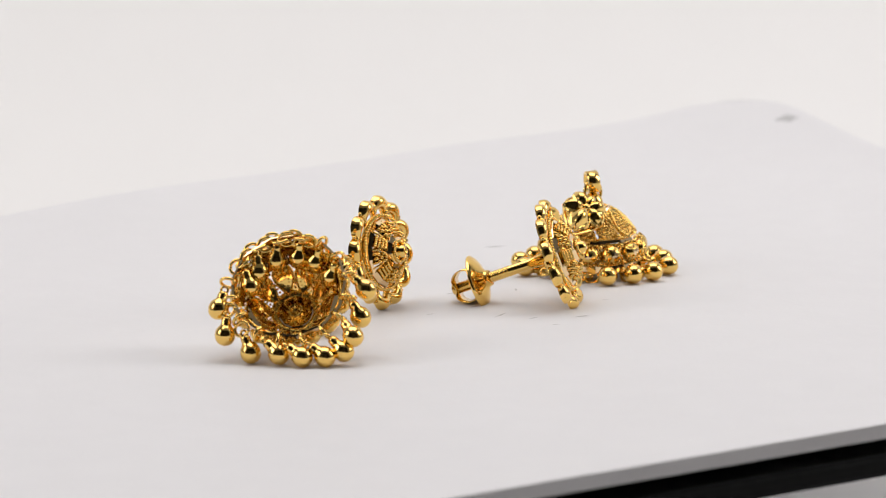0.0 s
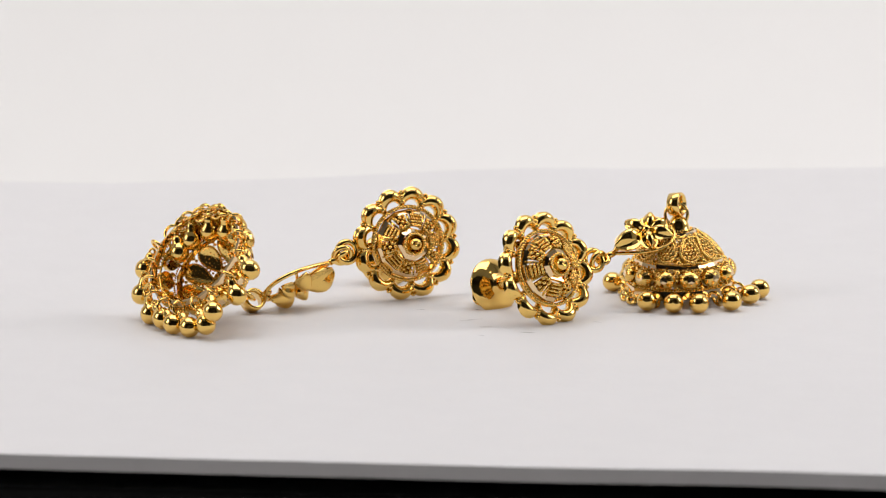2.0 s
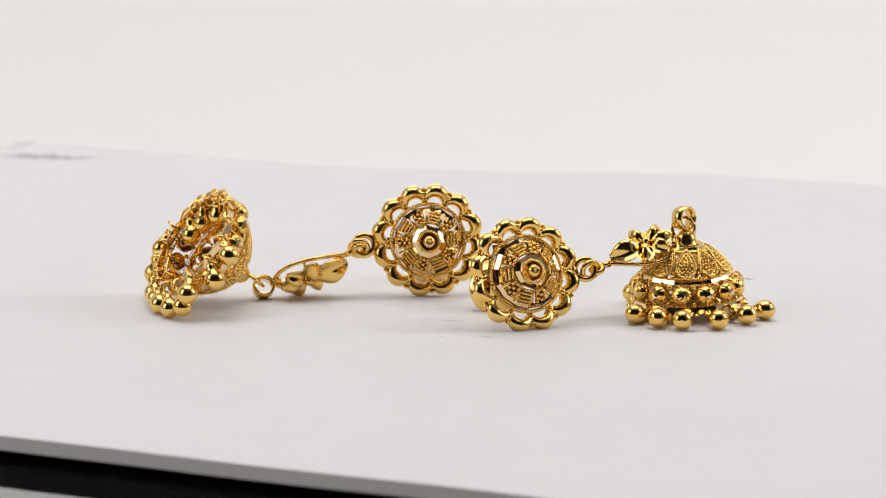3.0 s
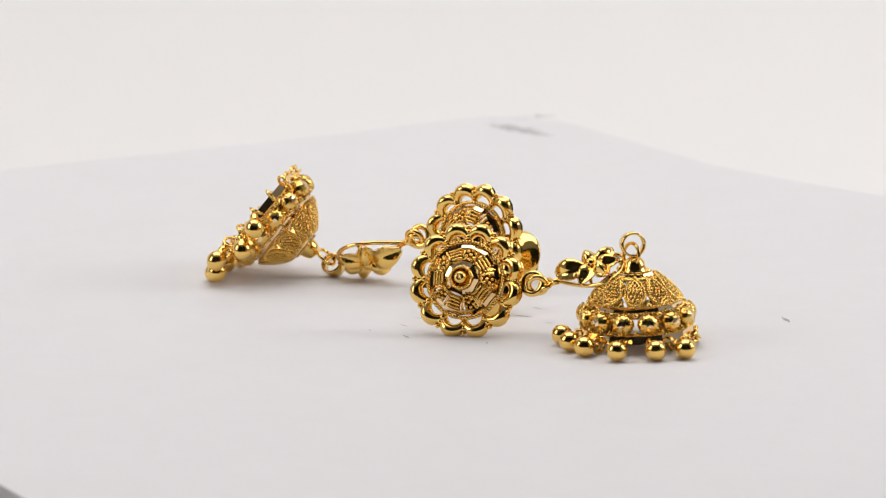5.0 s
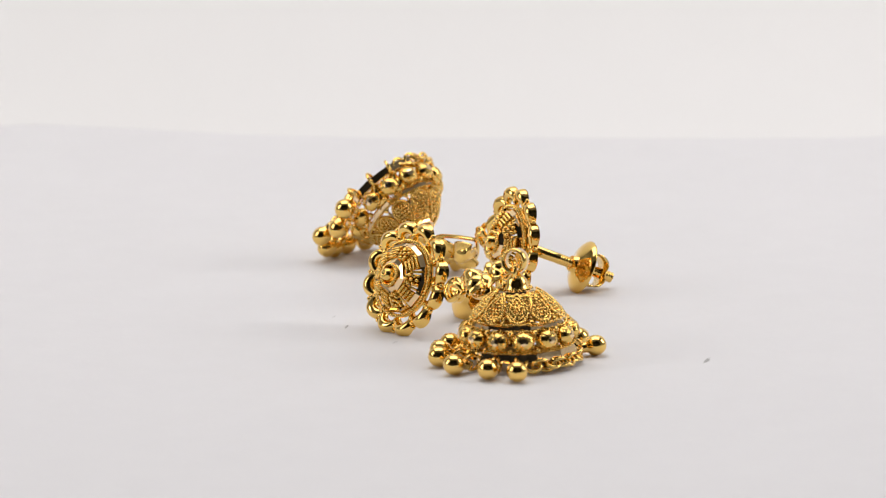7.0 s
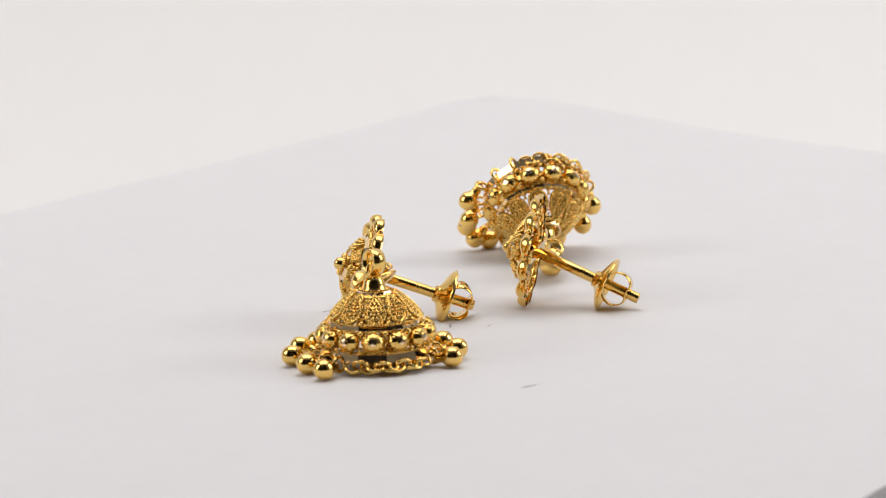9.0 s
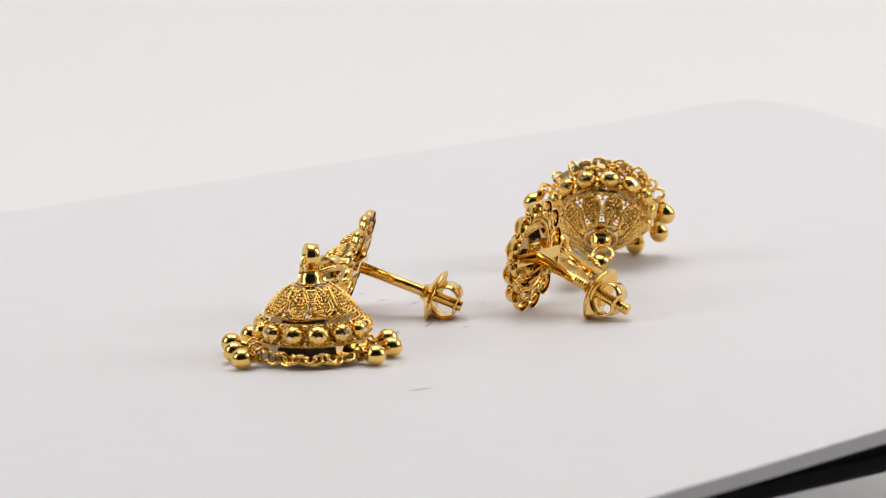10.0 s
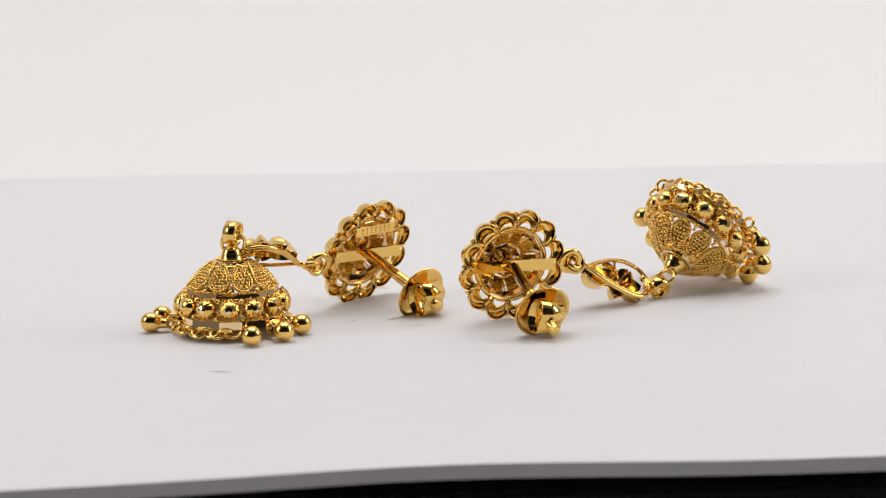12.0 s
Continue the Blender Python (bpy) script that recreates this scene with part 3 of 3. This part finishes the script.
def make_leaf_petal(me):
    """One faceted petal along x from the origin."""
    n, k = 9, 7
    vs, fs = [], []
    for i in range(n):
        u = i / (n - 1)
        w = 0.74 * math.sin(math.pi * min(1, u * 0.93 + 0.05)) ** 0.8
        for j in range(k):
            s = j / (k - 1) * 2 - 1
            h = 0.98 * math.sin(math.pi * (u * 0.86 + 0.08)) ** 0.8 * (1 - 0.98 * abs(s) ** 1.7)
            vs.append((u * 2.0, s * w, 0.1 + h))
    for i in range(n - 1):
        for j in range(k - 1):
            fs.append((i * k + j, (i + 1) * k + j, (i + 1) * k + j + 1, i * k + j + 1))
    top = len(vs)
    vs += [(x, y, z - 0.12) for x, y, z in vs]
    fs += [tuple(top + q for q in reversed(f)) for f in fs]
    rim = [j for j in range(k)] + [i * k + k - 1 for i in range(1, n)] + [(n - 1) * k + j for j in range(k - 2, -1, -1)] + [i * k for i in range(n - 2, 0, -1)]
    fs += [(rim[i], top + rim[i], top + rim[(i + 1) % len(rim)], rim[(i + 1) % len(rim)]) for i in range(len(rim))]
    me.add(vs, fs)


def build_leaf(parent, m):
    """The leaf link: x along it from the stud's end to the bell's end, z out of its face."""
    leaf = part("leaf_link", shared("leaf_frame", make_leaf_frame, GOLD), None, parent, "teardrop wire frame holding a gold flower", mpose(m))
    pm = shared("leaf_petal", make_leaf_petal, GOLD)
    for a, s, x in ((180, 1.32, -0.1), (112, 0.98, 0.35), (52, 0.95, 0.75), (-52, 0.95, 0.75), (-112, 0.98, 0.35), (0, 0.9, 0.8)):
        part("leaf_petal", pm, None, leaf, "", mpose(Matrix.Translation((x, 0, 0.45)) @ Matrix.Rotation(radians(a), 4, "Z")) @ Matrix.Scale(s, 4))
    me = Mesh()
    ball(me, (0.4, 0, 0.95), 0.38, 10, 6)
    for y in (-0.8, 0.8):
        tube(me, [(0.3, y * 2.1, 0.0), (0.35, y, 0.5)], 0.12, 6)
    for x, y in ((2.55, 0.42), (2.55, -0.42), (3.0, 0.0)):
        ball(me, (x, y, 0), 0.28, 8, 5)
    part("leaf_stem", me, GOLD, leaf, "small gold grains")
    return leaf


def ring_part(parent, name, c, axis, R, r, wide=1.0, label=""):
    me = Mesh()
    m = axes((0, 0, 0), axis, (0.3, 0.2, 1))
    if wide > 1:
        n = 26
        w, t = r * wide, r * 0.7
        lathe(me, [(R - t, -w), (R, -w * 0.9), (R, w * 0.9), (R - t, w)], n, True, True, m)
    else:
        tube(me, circle(R, 26), r, 8, True, m)
    return part(name, me, GOLD, parent, label, mpose(Matrix.Translation(c)))


def floor_z(x, y):
    p = Vector((x, y, 0))
    return card_top(p.dot(LONG), p.dot(ACROSS))


def build_earring(spec):
    ox, oy = spec["base"]
    origin = Vector((ox, oy, floor_z(ox, oy)))
    top = new("earring")
    tagged(top, spec["label"], "earring", "pair of earrings")

    def rel(p):
        return Vector(p) - origin

    def at(m):
        return Matrix.Translation(-origin) @ m
    build_stud(top, at(axes(spec["stud"], spec["stud_normal"], spec["stud_to_drop"])), spec["strap"], "domed gold flower stud with scalloped petals")
    build_post(top, rel(spec["post"][0]), rel(spec["post"][1]), spec["nut"], spec["nut_roll"])
    way = Vector(spec["leaf_along"]).normalized()
    facing = Vector(spec["leaf_normal"])
    build_leaf(top, at(axes(spec["leaf"], facing - way * facing.dot(way), way)) @ Matrix.Scale(spec["leaf_size"], 4))
    for name, c, axis, R, r, wide, label in spec["rings"]:
        ring_part(top, name, rel(c), axis, R, r, wide, label)
    bm_ = at(axes(spec["bell"], spec["bell_up"], (1, 0, 0)))
    build_jhumka(top, bm_, [(a, rel(p)) for a, p in spec["drops"]])
    return top, origin


# earring that stands on its bell
BELL_B = Vector((13.26, 16.8, 0.85))
drops_b = []
for deg, r in ((-80, 6.7), (-58, 6.9), (-39, 7.2), (-13, 7.4), (14, 7.1), (35, 7.5), (142, 7.0), (168, 7.1), (-167, 6.8)):
    p = BELL_B + Vector((r * math.cos(radians(deg)), r * math.sin(radians(deg)), 0))
    drops_b.append((radians(deg), (p.x, p.y, floor_z(p.x, p.y) + 0.95)))
for deg in (57, 78, 99, 120, -145, -122, -101):
    p = BELL_B + Vector((2.3 * math.cos(radians(deg)), 2.3 * math.sin(radians(deg)), 0))
    drops_b.append((radians(deg), (p.x, p.y, floor_z(p.x, p.y) + 0.95)))

STANDING = dict(
    base=(10.0, 6.0), label="gold bell earring, its bell standing upright on white card",
    stud=(9.45, 1.4, 4.75), stud_normal=(0.929, -0.179, 0.323), stud_to_drop=(0.16, 0.98, 0.0), strap=3,
    post=((8.9, 1.5, 4.55), (-0.35, 3.62, 1.05)), nut=0.72, nut_roll=5,
    leaf=(11.95, 12.75, 5.9), leaf_normal=(0.45, -0.22, 0.87), leaf_along=(2.1, 5.9, 1.9), leaf_size=1.16,
    rings=(("jump_ring", (10.3, 7.45, 4.6), (0.85, -0.3, 0.4), 0.95, 0.30, 1.0, ""), ("jump_ring", (10.5, 7.9, 4.5), (0.95, -0.1, -0.25), 0.8, 0.26, 1.0, ""),
           ("jump_ring", (13.3, 16.4, 7.8), (0.62, -0.75, 0.1), 1.05, 0.17, 1.0, "round gold jump ring"),
           ("bail", (13.25, 16.5, 8.75), (0.97, 0.22, 0.1), 1.12, 0.30, 2.0, "flat gold bail")),
    bell=BELL_B, bell_up=(0.01, -0.02, 1), drops=drops_b)

# earring whose bell lies on its side
mouth = Vector((-0.08, -0.77, 0.635)).normalized()
BELL_A = Vector((-14.8, -19.6, 6.7))
frame_a = axes(BELL_A, -mouth, (1, 0, 0))
drops_a = []
# each drop: its angle on the rim, and its ball's place by the mouth's two axes and out of it
for deg, px, py, out in ((283.0, 0.69, -3.53, -1.59), (305.5, 2.21, -3.04, -1.72), (328.0, 3.59, -1.45, -1.66), (350.5, 6.74, 0.39, -0.79),
                         (13.0, 6.22, 2.88, -1.15), (35.5, 5.68, 5.37, 0.12), (58.0, 4.76, 6.43, -0.55), (80.5, 3.16, 7.01, -0.30),
                         (103.0, 1.16, 6.97, -0.16), (125.5, -0.92, 6.42, -0.49), (148.0, -3.47, 5.80, -1.13), (170.5, -5.71, 3.98, -1.03),
                         (193.0, -6.25, 1.60, -0.59), (215.5, -3.56, -0.71, -1.18), (238.0, -2.80, -2.15, -1.20), (260.5, -1.29, -3.31, -1.42)):
    p = frame_a @ Vector((px, py, -out))
    drops_a.append((radians(deg), (p.x, p.y, max(p.z, floor_z(p.x, p.y) + 0.93))))

LYING = dict(
    base=(-10.0, -6.0), label="gold bell earring, its bell tipped over on white card",
    stud=(-7.11, 1.31, 5.25), stud_normal=(0.867, -0.478, 0.139), stud_to_drop=(-0.45, -0.88, -0.05), strap=0,
    post=((-7.5, 1.55, 5.1), (-15.5, 6.7, 1.0)), nut=0.66, nut_roll=-10,
    leaf=(-12.1, -8.7, 2.95), leaf_normal=(0.50, -0.30, -0.80), leaf_along=(-3.4, -7.3, -2.9), leaf_size=1.26,
    rings=(("jump_ring", (-10.0, -4.0, 4.95), (0.85, -0.45, 0.2), 0.95, 0.30, 1.0, ""), ("jump_ring", (-10.15, -4.5, 4.7), (0.8, -0.45, -0.35), 0.85, 0.26, 1.0, ""),
           ("bail", (-14.1, -12.7, 1.35), (0.8, -0.3, 0.5), 1.05, 0.34, 2.0, "flat gold bail"), ("jump_ring", (-14.4, -13.4, 2.1), (0.2, 0.6, 0.7), 1.0, 0.17, 1.0, "")),
    bell=BELL_A, bell_up=-mouth, drops=drops_a)

earring_standing, ORIGIN_B = build_earring(STANDING)
earring_lying, ORIGIN_A = build_earring(LYING)


# ---------------------------------------------------------------- turning
def turn(t):
    """The turntable's angle at t seconds, in radians: clockwise seen from above, not quite even."""
    s = (t - 6) / 6
    return -(0.31327 * t - 0.04540 * (s * s - 1) + 0.10337 * (s ** 3 - s))


def motions():
    for ob, origin in ((turntable, Vector((0, 0, 0))), (earring_standing, ORIGIN_B), (earring_lying, ORIGIN_A)):
        rows = []
        for i in range(49):
            t = i * 0.25
            rows.append((t, Matrix.Rotation(turn(t), 4, "Z") @ Matrix.Translation(origin * MM)))
        walk(ob, rows)


motions()
